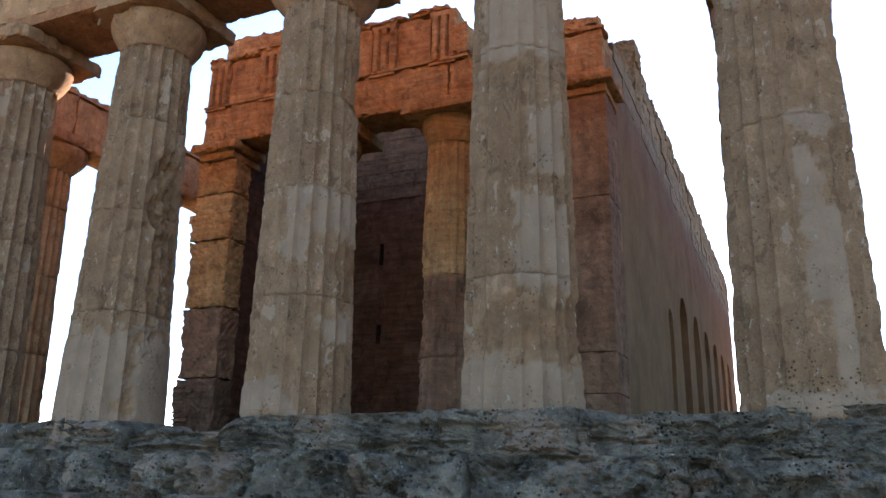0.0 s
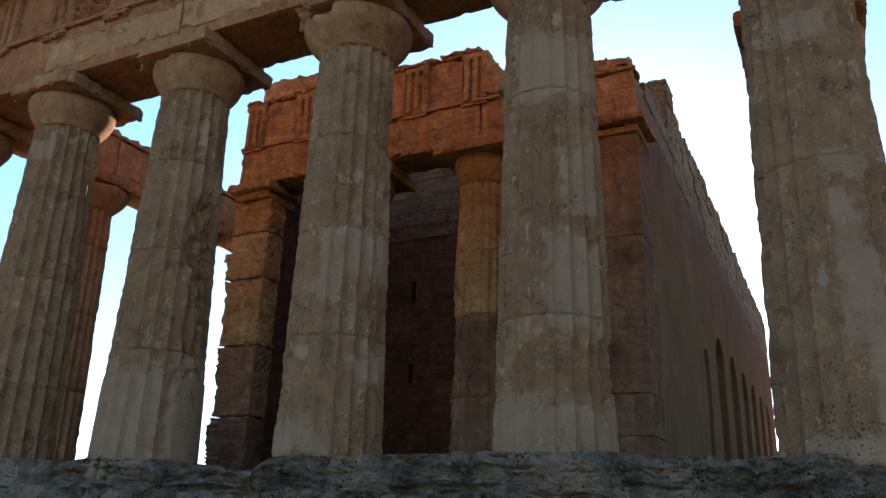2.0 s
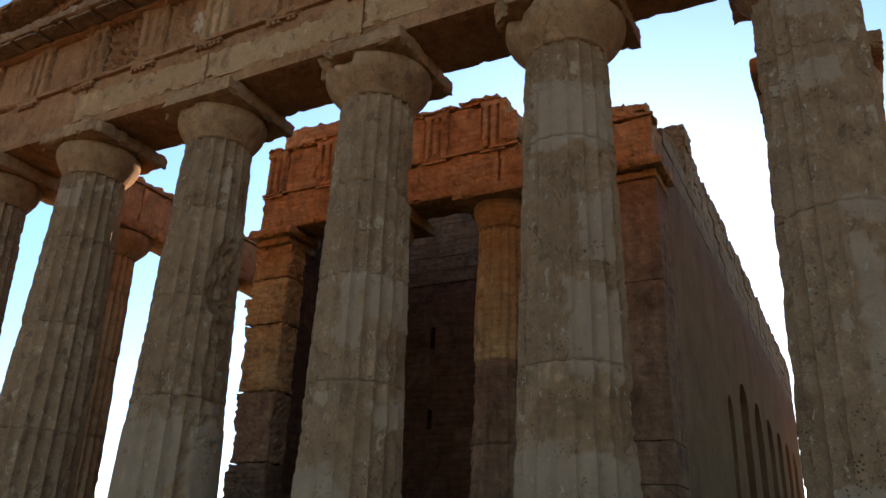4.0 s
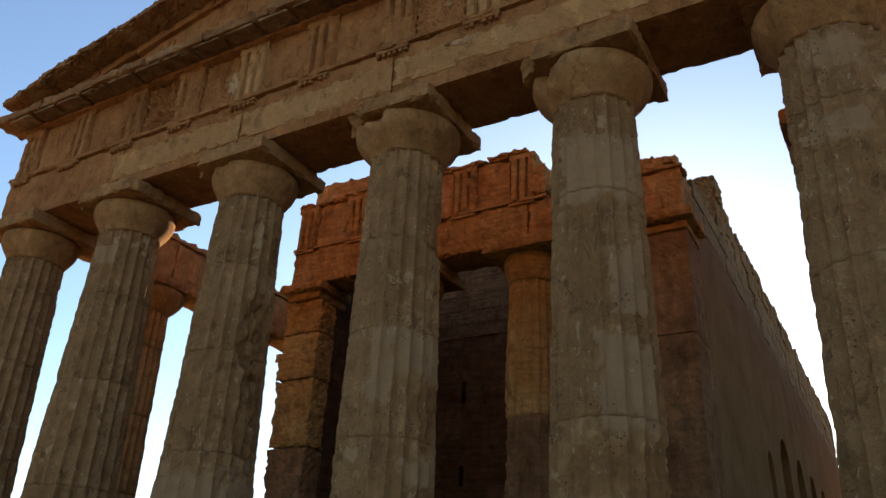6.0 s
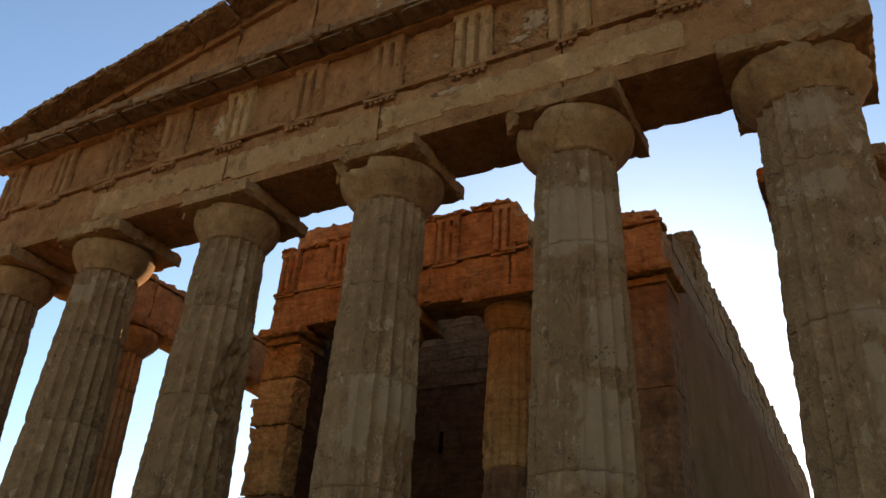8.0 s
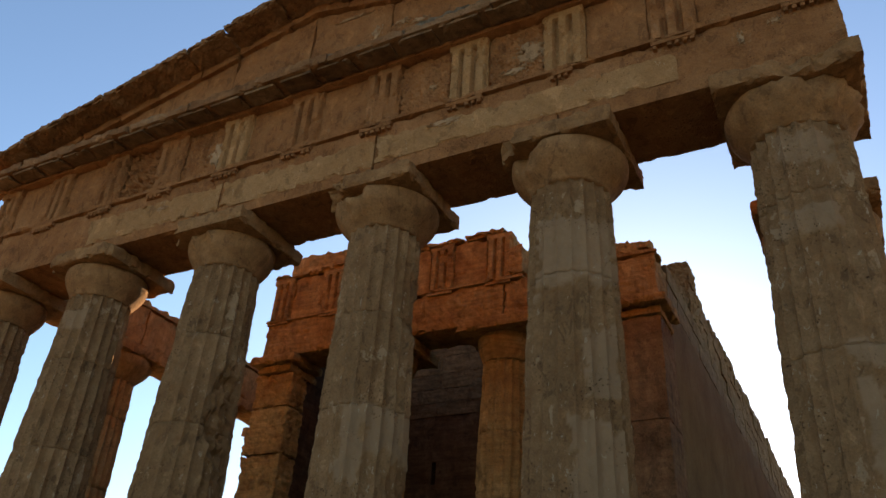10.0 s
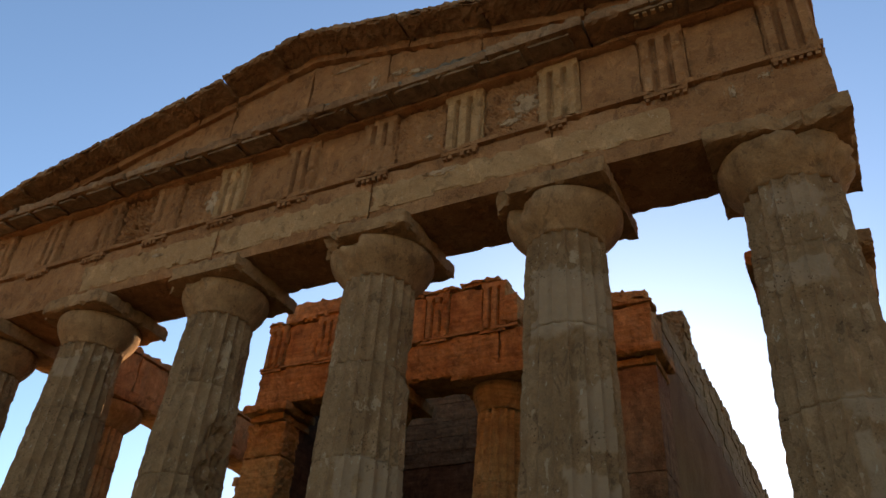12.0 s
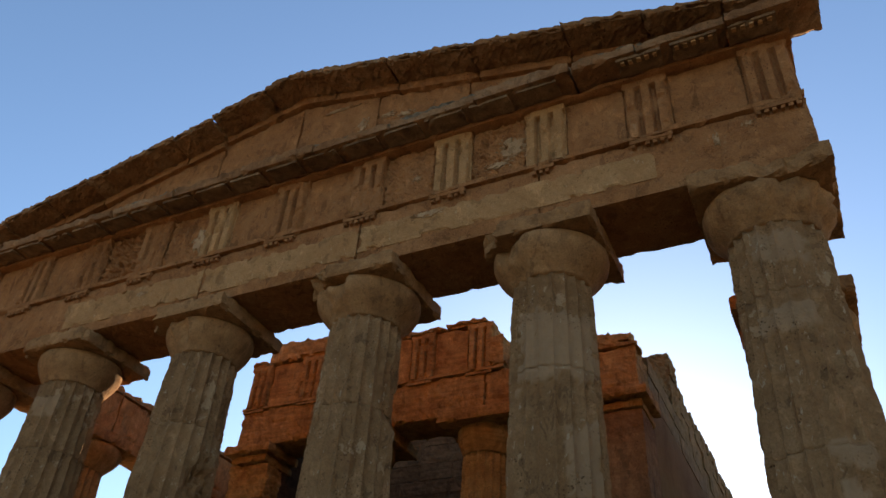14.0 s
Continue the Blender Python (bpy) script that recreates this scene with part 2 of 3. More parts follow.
def drum(z0, z1, zb, zt, rb, rt, seed, bites=(), worn_bias=0.0, dz=0.06, zones=(), flute=0.07):
    """One fluted drum between z0 and z1 of a shaft that tapers from rb at zb to rt at zt."""
    n = FL * SEG
    rings = max(3, int((z1 - z0) / dz))
    verts, faces, worn, plas = [], [], [], []
    for j in range(rings + 1):
        z = z0 + (z1 - z0) * j / rings
        u = (z - zb) / (zt - zb)
        R = rb + (rt - rb) * u + 0.004 * math.sin(math.pi * min(1, max(0, u)))
        end = min(z - z0, z1 - z)
        for i in range(n):
            a = 2 * math.pi * i / n
            s = (i % SEG) / SEG
            p = Vector((math.cos(a) * R, math.sin(a) * R, z))
            w = 0.6 * sstep(0.3, 0.6, fbm(p, 0.9, seed, 5) + worn_bias)
            w = max(w, 0.6 * sstep(0.3, 0.5, fbm(p, 2.4, seed + 5, 3)))
            deep = 0.0
            for ba, bz, bw, bh, bd in bites:
                da = (a - radians(ba) + math.pi) % (2 * math.pi) - math.pi
                e = (da / radians(bw)) ** 2 + ((z - bz) / bh) ** 2 + 0.5 * fbm(p, 2.5, seed + 2, 3)
                if e < 1:
                    k = 1 - sstep(0.6, 1.0, e)
                    deep = max(deep, k * bd)
                    w = max(w, k)
            pl, flat = 0.0, 1.0
            for za, zz, zw, zh, keep in zones:
                da = (a - radians(za) + math.pi) % (2 * math.pi) - math.pi
                e = max(abs(da) / radians(zw), abs(z - zz) / zh) + 0.5 * fbm(p, 4.0, seed + 7, 5)
                k = 1 - sstep(0.93, 1.0, e)
                if k > pl:
                    pl, flat = k, keep
            w *= 1 - pl
            d = flute * (1 - (2 * s - 1) ** 2) * (1 - 0.5 * w) * (1 - pl + pl * flat) - 0.012 * pl
            d += w * (0.016 + 0.022 * abs(fbm(p, 5.0, seed + 1, 4)) + 0.02 * max(0, fbm((p.x * 2, p.y * 2, p.z * 5), 1.6, seed + 4, 3)))
            d += deep * (0.7 + 0.6 * fbm((p.x, p.y, p.z * 3), 3.0, seed + 6, 4))
            d += 0.012 * fbm(p, 9, seed, 4) * (1 - 0.7 * pl)
            d += 0.007 * sstep(0.10, 0.16, fbm(p, 3.6, seed + 13, 5)) * (1 - pl)
            if end < 0.02:
                d += 0.001 + 0.006 * max(0, fbm(p, 4.0, seed + 8, 3))
            verts.append((math.cos(a) * (R - d), math.sin(a) * (R - d), z))
            worn.append(w)
            plas.append(pl)
    for j in range(rings):
        for i in range(n):
            i2 = (i + 1) % n
            faces.append((j * n + i, j * n + i2, (j + 1) * n + i2, (j + 1) * n + i))
    faces.append(list(range(n))[::-1])
    faces.append(list(range(rings * n, rings * n + n)))
    return verts, faces, worn, plas


def echinus(z0, z1, r0, r1, seed, bites=()):
    prof = [(0, 0.0), (0.06, 0.035), (0.14, 0.14), (0.25, 0.33), (0.38, 0.56), (0.52, 0.78), (0.66, 0.93), (0.78, 0.99), (0.88, 1.0), (0.96, 0.985), (1.0, 0.95)]
    n = 96
    verts, faces = [], []
    for t, k in prof:
        z, r = z0 + (z1 - z0) * t, r0 + (r1 - r0) * k
        for i in range(n):
            a = 2 * math.pi * i / n
            p = Vector((math.cos(a) * r, math.sin(a) * r, z))
            d = 0.010 * abs(fbm(p, 4, seed)) + 0.012 * max(0, fbm(p, 1.7, seed + 3) - 0.15)
            for ba, bw, bd in bites:
                da = (a - radians(ba) + math.pi) % (2 * math.pi) - math.pi
                e = (da / radians(bw)) ** 2 + 0.6 * fbm(p, 2.0, seed + 2)
                d += bd * (1 - sstep(0.4, 1.0, e)) * (0.7 + fbm(p, 4, seed + 6)) * (0.4 + t)
            verts.append((math.cos(a) * (r - d), math.sin(a) * (r - d), z))
    for j in range(len(prof) - 1):
        for i in range(n):
            i2 = (i + 1) % n
            faces.append((j * n + i, j * n + i2, (j + 1) * n + i2, (j + 1) * n + i))
    faces.append(list(range(n))[::-1])
    faces.append(list(range((len(prof) - 1) * n, len(prof) * n)))
    return verts, faces


NECK = 0.83                             # echinus and abacus together


def crisp_arrises(me):
    """Keep the ridges between the flutes sharp."""
    n = FL * SEG
    ends = [0] * (2 * len(me.edges))
    me.edges.foreach_get("vertices", ends)
    marks = [a % n == b % n and a % SEG == 0 for a, b in zip(ends[::2], ends[1::2])]
    me.attributes.new("sharp_edge", "BOOLEAN", "EDGE").data.foreach_set("value", marks)


def column(at, base, top, rb, rt, joints, seed, label, group, mats=(None, None), bites=(), eb=(), chips=(), half=0.87, dz=0.06, bias=0.0, zones=(), low=None, slim=0.0):
    """A Doric column: fluted drums, echinus and abacus. base and top are heights over the stylobate."""
    col = thing("column", (at[0], at[1], base), label, "column", group, "thing")
    hh = top - base
    zs = [0.0] + [j - base for j in joints] + [hh - NECK]
    for k in range(len(zs) - 1):
        ob = part("drum", drum(zs[k] + (0.0 if k == 0 else 0.003), zs[k + 1], 0, hh - NECK, rb, rt, seed + 0.01, bites, bias, dz, zones),
                  low if low and k < 2 else mats[0], col, smooth=True)
        crisp_arrises(ob.data)
    part("echinus", echinus(hh - NECK, hh - 0.285, rt - 0.01, half - 0.03 - slim, seed, eb), mats[1], col, smooth=True)

    def nibble(p):
        for cx, cy, r in chips:
            d = (Vector((p.x, p.y)) - Vector((cx * half, cy * half))).length
            rr = r * (1 + 0.5 * fbm(p, 3, seed))
            if d < rr:
                k = (rr - d) * 0.75
                p = Vector((p.x - cx * k, p.y - cy * k, p.z + (0.08 * k if p.z < hh - 0.2 else 0)))
        return p

    part("abacus", block((-half, -half, hh - 0.28), (half, half, hh - 0.004), 0.07, 0.015, 0.035, seed, nibble), mats[1], col)
    return col


CX = (-7.7, -4.77, -1.65, 1.57, 4.64, 7.66)
SOFFIT = 6.73
FRONT = [
    dict(joints=(1.9, 3.7, 5.2), bias=-0.05, label="weathered fluted stone column at the far corner of the temple front"),
    dict(joints=(1.2, 3.0, 4.6), bias=-0.12, zones=((-80, 5.7, 30, 0.2, 0.8),), chips=((-1, -1, 0.25), (1, -1, 0.12)), label="fluted stone column with a sunlit chipped neck"),
    dict(joints=(1.55, 3.1, 4.6), bias=-0.02, bites=((2, 3.7, 32, 0.85, 0.15), (14, 3.0, 34, 1.7, 0.07), (30, 5.2, 25, 0.5, 0.04)), zones=((-90, 0.6, 62, 0.95, 1.0), (12, 0.6, 40, 1.0, 0.0)), eb=((-105, 24, 0.09),), chips=((-1, -1, 0.35),),
         label="fluted stone column with a deep broken scar on its shaft"),
    dict(joints=(1.54, 3.02, 4.42), bias=-0.06, bites=((8, 4.9, 40, 0.6, 0.04), (5, 2.1, 34, 0.5, 0.045)), zones=((-15, 2.88, 48, 0.32, 1.0), (-110, 0.42, 44, 0.22, 0.6), (-10, 1.28, 26, 0.16, 0.7), (-70, 2.6, 14, 0.55, 1.0)), eb=((-110, 25, 0.12),), chips=((-1, -1, 0.45),),
         label="fluted stone column patched with pale plaster"),
    dict(joints=(1.54, 4.42), bias=-0.04, bites=((0, 1.1, 30, 0.5, 0.05), (-60, 1.15, 70, 0.34, 0.03), (2, 2.9, 12, 1.4, 0.04)), zones=((-45, 2.1, 34, 0.56, 1.0), (-38, 3.4, 24, 0.5, 1.0), (-75, 0.3, 105, 0.42, 1.0), (-60, 4.9, 60, 0.5, 0.6)), eb=((-120, 20, 0.1),), chips=((-1, -1, 0.35),),
         label="fluted stone column with pitted lower drum and pale repairs"),
    dict(joints=(2.94, 4.9), bias=0.06, zones=((-72, 1.9, 12, 0.75, 0.8), (-60, 1.2, 9, 0.8, 0.6), (-66, 3.0, 20, 0.14, 0.7), (-78, 0.2, 50, 0.14, 0.3), (-88, 5.7, 30, 0.22, 0.8), (-92, 4.7, 30, 0.16, 0.6)), eb=((-60, 62, 0.08), (20, 40, 0.04)), chips=((0.15, -1, 0.3), (0.6, -1, 0.2)), label="large worn corner column, flutes almost gone", half=0.88),
]
for i, spec in enumerate(FRONT):
    column((CX[i], 0.0), -0.32 if i < 3 else -0.16, SOFFIT, 0.765 if i < 3 else 0.705, 0.60 if i == 5 else 0.57, spec.pop("joints"), 11.3 * i + 2, spec.pop("label"), "columns of the temple front",
           (M_COL, M_CAP), dz=0.045, slim=0.08 if i < 3 else 0.0, **spec)

FY = [3.05 + 3.2 * k for k in range(12)]
for sx in (-1, 1):
    for k, y in enumerate(FY):
        column((sx * (7.75 if sx < 0 else 7.71), y), 0.0, SOFFIT, 0.63, 0.51 if sx < 0 else 0.535, (1.7, 3.4, 5.0), 3.1 * k + 40 * (sx + 2),
               "reddish fluted stone column of the long flank", "columns of the long flanks", (M_FLANK if sx < 0 else M_COL, M_FLANK if sx < 0 else M_CAP),
               dz=0.12 if k < 2 else 0.4, bias=0.02, half=0.84 if sx < 0 else 0.9)

# ---------------------------------------------------------------- entablature of the front
ent = thing("entablature", (0, 0, SOFFIT), "weathered golden stone entablature with triglyph frieze", "entablature", kind="structure")
Z = lambda z: z - SOFFIT
AF, AB = -0.65, 0.62
edges = [-8.42, -4.7, -1.6, 1.6, 4.7, 8.46]
for k in range(5):
    x0, x1 = edges[k] + 0.004, edges[k + 1] - 0.004
    part("architrave_block", block((x0, AF, Z(SOFFIT)), (x1, AB, Z(7.74)), 0.1, 0.012, 0.014, 5 + k), M_ENT, ent)
# paler repair facing set on the architrave
bx = [-4.95, -1.58, 1.62, 6.42]
for k in range(3):
    part("repair_facing", block((bx[k] + 0.003, AF - 0.02, Z(6.98 if k > 1 else 6.92)), (bx[k + 1] - 0.003, AF + 0.05, Z(7.5)), 0.08, 0.012, 0.05, 25 + k), M_BAND, ent,
         "pale repair stone")
for k in range(5):
    part("taenia", block((edges[k], AF - 0.07, Z(7.75)), (edges[k + 1] - 0.004, AF + 0.3, Z(7.85)), 0.09, 0.012, 0.03, 35 + k), M_ENT, ent)
TW = 0.31
TX = [1.6 * (k - 5) for k in range(11)]
TX[0], TX[10] = -8.04, 8.1
broken = {8: 0.5}
for k, x in enumerate(TX):
    w = TW * broken.get(k, 1.0)
    reg = part("regula", block((x - w, AF - 0.075, Z(7.665)), (x + w, AF + 0.05, Z(7.747)), 0.08, 0.008, 0.02, 50 + k), M_ENT, ent)
    for g in range(6):
        gx = x - TW + TW * 2 * (g + 0.5) / 6
        if abs(gx - x) < w and (k * 7 + g * 3) % 11:
            part("gutta", block((gx - 0.034, AF - 0.07, Z(7.6)), (gx + 0.034, AF + 0.02, Z(7.667)), 0.05, 0.004, 0.01, 60 + k + g), M_ENT, reg)


def triglyph(w, h, seed, wear=0.0):
    """Three upright bars with two V-grooves and half grooves, under a plain head band."""
    verts, faces = [], []
    nx, nz = 36, 30
    for j in range(nz + 1):
        z = h * j / nz
        for i in range(nx + 1):
            u = i / nx
            x = -w + 2 * w * u
            g = 0.0
            for c, hw in ((0.0, 0.075), (1 / 3, 0.085), (2 / 3, 0.085), (1.0, 0.075)):
                g = max(g, 1 - abs(u - c) / hw)
            g = sstep(0.0, 0.7, g) if z < h * 0.88 else 0.0
            p = Vector((x, 0, z))
            e = 0.8 * sstep(0.05, 0.3, fbm(p, 2.2, seed, 4) + wear)
            d = 0.095 * g * (1 - e * 0.8) + e * (0.03 + 0.05 * abs(fbm(p, 6, seed + 2))) + 0.008 * fbm(p, 12, seed)
            verts.append((x, d, z))
    m = nx + 1
    for j in range(nz):
        for i in range(nx):
            faces.append((j * m + i, j * m + i + 1, (j + 1) * m + i + 1, (j + 1) * m + i))
    b = len(verts)
    verts += [(-w, 0.3, 0), (w, 0.3, 0), (w, 0.3, h), (-w, 0.3, h)]
    faces += [(b, b + 3, b + 2, b + 1), [*range(nx, -1, -1), b, b + 1], [*range(nz * m, nz * m + nx + 1), b + 2, b + 3],
              [*[j * m for j in range(nz + 1)], b + 3, b][::1], [*[j * m + nx for j in range(nz, -1, -1)], b + 1, b + 2]]
    return verts, faces


wear = {0: 0.0, 1: 0.05, 2: 0.3, 3: 0.42, 4: -0.1, 5: 0.0, 6: 0.1, 7: -0.2, 8: 0.0, 9: 0.05, 10: -0.15}
light = {4, 7, 8}
for k, x in enumerate(TX):
    ob = part("triglyph", triglyph(0.335, 1.17, 70 + 3 * k, wear[k]), M_BAND if k in light else M_ENT, ent, "pale triglyph" if k in light else "")
    ob.location = (x, AF - 0.01, Z(7.855))
for k in range(10):
    x0, x1 = TX[k] + 0.34, TX[k + 1] - 0.34
    rough = {2: 0.11, 3: 0.035, 6: 0.03, 7: 0.045}.get(k, 0.012)
    part("metope", block((x0, AF + 0.075, Z(7.855)), (x1, AF + 0.4, Z(9.02)), 0.035 if rough > 0.02 else 0.07, rough, 0.006, 90 + k, freq=7 if rough > 0.02 else 4), M_ENT, ent)
part("frieze_backing", block((-8.36, AF + 0.28, Z(7.86)), (8.36, AB, Z(9.02)), 0.3, 0.02, 0.03, 99), M_ENT, ent)
# corner returns of frieze and taenia along the flanks
for sx in (-1, 1):
    a, b = sorted((sx * 8.39, sx * 7.75))
    part("frieze_return", block((a, AF + 0.31, Z(7.86)), (b, AB - 0.05, Z(9.0)), 0.15, 0.03, 0.06, 101 + sx), M_ENT, ent)



def splash(w, h, seed):
    """A ragged, slightly raised remnant of old plaster with holes in it, facing -y; its rim runs into the stone."""
    nx, nz = 56, 44
    kept = set()
    for i in range(nx):
        for j in range(nz):
            u, v = 3.2 * (i + 0.5) / nx - 1.6, 3.2 * (j + 0.5) / nz - 1.6
            if math.hypot(u, v) + 0.9 * fbm((u * max(w, h), 0, v * max(w, h)), 3.0 / max(w, h), seed, 6) < 0.85:
                kept.add((i, j))
    index, verts, faces = {}, [], []

    def corner(i, j):
        if (i, j) not in index:
            inner = all((i - a, j - b) in kept for a in (0, 1) for b in (0, 1))
            index[i, j] = len(verts)
            verts.append((w * (3.2 * i / nx - 1.6), -0.012 if inner else 0.008, h * (3.2 * j / nz - 1.6)))
        return index[i, j]

    for i, j in sorted(kept):
        faces.append((corner(i, j), corner(i + 1, j), corner(i + 1, j + 1), corner(i, j + 1)))
    return verts, faces


for x, y, z, w, h, sd_ in ((2.85, AF - 0.014, 7.42, 0.30, 0.07, 1.0), (4.25, AF + 0.078, 8.45, 0.26, 0.22, 2.0), (4.0, AF + 0.078, 8.15, 0.22, 0.09, 3.0), (7.25, AF + 0.006, 7.42, 0.05, 0.13, 4.0),
                           (7.7, AF + 0.006, 7.56, 0.09, 0.06, 5.0), (2.55, AF + 0.078, 8.35, 0.09, 0.07, 6.0), (-3.0, AF - 0.014, 7.3, 0.16, 0.06, 7.0), (-2.0, AF + 0.078, 8.3, 0.2, 0.3, 8.0)):
    ob = part("plaster_patch", splash(w, h, sd_), M_PALE, ent, "pale ragged plaster")
    ob.location = (x, y, Z(z))

# ---------------------------------------------------------------- cornice and pediment
ped = thing("pediment", (0, 0, 9.03), "low triangular stone gable with broken raking cornice", "pediment", kind="structure")
P = lambda z: z - 9.03
gx = [-8.95, -7.3, -5.6, -4.1, -2.5, -0.9, 0.7, 2.2, 3.8, 5.4, 6.4, 7.7, 8.97]
for k in range(12):
    part("cornice_block", block((gx[k] + 0.002, -1.16 + 0.02 * math.sin(k * 2.1), P(9.12)), (gx[k + 1] - 0.002, 0.5 if 0 < k < 11 else -0.46, P(9.33 + 0.03 * math.sin(k * 1.7))), 0.08, 0.02, 0.03, 110 + k), M_GEIS, ped)
part("bed_moulding", block((-8.5, -0.74, P(9.022)), (8.52, 0.4, P(9.115)), 0.12, 0.012, 0.03, 125), M_ENT, ped)
for k in range(12):
    part("grey_course_block", block((gx[k] + (0.5 if k == 0 else 0.003), -0.98, P(9.34)), (min(gx[k + 1], 7.5) - 0.003, -0.45, P(9.52 + 0.04 * math.sin(k * 2.9))), 0.07, 0.03, 0.05, 700 + k, freq=5), M_LICHEN, ped,
         "grey lichened stone") if gx[k] < 7.4 else None


def slope(p):
    """Lower the front of a mutule's underside."""
    return Vector((p.x, p.y, p.z - (0.06 * (-0.745 - p.y) if p.z < P(9.095) else 0.0)))


MX = [-8.04 + 16.08 * k / 20 for k in range(21)]
for k, x in enumerate(MX):
    if k in (17,):
        continue
    part("mutule", block((x - 0.335, -1.10, P(9.078)), (x + 0.335, -0.745, P(9.118)), 0.09, 0.006, 0.02, 130 + k, slope), M_ANTA, ped)
for k in (18, 19, 20):
    for g in range(5):
        x = MX[k] - 0.24 + 0.12 * g
        part("gutta", block((x - 0.035, -1.07, P(9.03)), (x + 0.035, -0.99, P(9.066)), 0.05, 0.004, 0.012, 155 + g + k), M_BAND, ped)


def rake(x):
    """Height of the gable's top edge at x."""
    return 11.66 - 0.226 * (x + 0.3) if x > -0.3 else 11.66 - 0.222 * (-0.3 - x)


def gable(p):
    return Vector((p.x, p.y, P(9.3) + (p.z - P(9.3)) * max(0.02, (rake(p.x) - 0.34 - 9.3) / 2.0)))


tx = [-8.3, -6.2, -4.2, -2.2, -0.3, 1.5, 3.4, 5.3, 7.2]
for k in range(8):
    part("tympanum_slab", block((tx[k] + 0.003, -0.5, P(9.3)), (tx[k + 1] - 0.003, 0.3, P(11.3)), 0.12, 0.02, 0.02, 170 + k, gable), M_ENT, ped)
for x, z, w, h, sd_ in ((1.2, 10.25, 0.10, 0.2, 11.0), (1.75, 10.3, 0.16, 0.08, 12.0), (2.1, 10.2, 0.2, 0.07, 13.0), (0.6, 10.9, 0.4, 0.04, 14.0)):
    ob = part("plaster_patch", splash(w, h, sd_), M_PALE, ped, "pale ragged plaster")
    ob.location = (x, -0.5, P(z))
rx = [-8.9, -7.6, -6.4, -5.3, -4.2, -3.1, -2.15, -0.9, 0.5, 1.95, 3.6, 5.3, 6.6, 7.75, 8.75]
lift = [0.05, 0.1, 0.06, 0.02, 0.0, -0.04, 0.03, 0.05, 0.02, 0.0, -0.02, 0.0, -0.06, -0.12]
for k in range(14):
    def follow(p, up=lift[k]):
        return Vector((p.x, p.y, p.z + P(rake(p.x)) + up))
    part("raking_cornice_block", block((rx[k] - 0.02, -1.17, -0.17), (rx[k + 1] + 0.02, 0.4 if 0 < k < 13 else -0.45, 0.0), 0.06, 0.03, 0.075, 190 + k, follow, 4), M_GEIS, ped)
    part("raking_bed", block((rx[k] + 0.004, -0.60, -0.36), (rx[k + 1] - 0.004, 0.3 if 0 < k < 13 else -0.45, -0.15), 0.12, 0.015, 0.03, 210 + k, follow), M_ENT, ped)

# ---------------------------------------------------------------- flank architraves
for sx in (-1, 1):
    fl = thing("flank_entablature", (sx * 7.72, 0, SOFFIT), "reddish stone beam along the long flank, roof lost", "entablature", kind="structure")
    m = M_FLANK if sx < 0 else M_ENT
    ys = [0.66] + FY
    for k in range(12):
        part("architrave_block", block((-0.62, ys[k] + 0.004, 0.0), (0.62, ys[k + 1] - 0.004, 0.98), 0.16 if k < 4 else 0.4, 0.025, 0.04, 230 + k + 30 * sx), m, fl)
        if sx < 0:
            part("coping_block", block((-0.64, ys[k] + 0.004, 0.985), (0.66, ys[k + 1] - 0.004, 1.16 + 0.03 * math.sin(k * 3)), 0.16 if k < 4 else 0.4, 0.03, 0.05, 330 + k), m, fl)

# ---------------------------------------------------------------- crepidoma (stepped base)
def crest(x):
    """Height of the worn top edge of the stylobate along the front."""
    pts = [(-9, -0.02), (-0.8, 0.0), (-0.5, -0.14), (0.85, -0.15), (1.3, 0.03), (5.4, 0.06), (5.9, -0.04), (6.4, -0.05), (6.9, 0.0), (9, 0.06)]
    for (a, ha), (b, hb) in zip(pts[:-1], pts[1:]):
        if x <= b:
            return ha + (hb - ha) * sstep(a, b, x)
    return pts[-1][1]


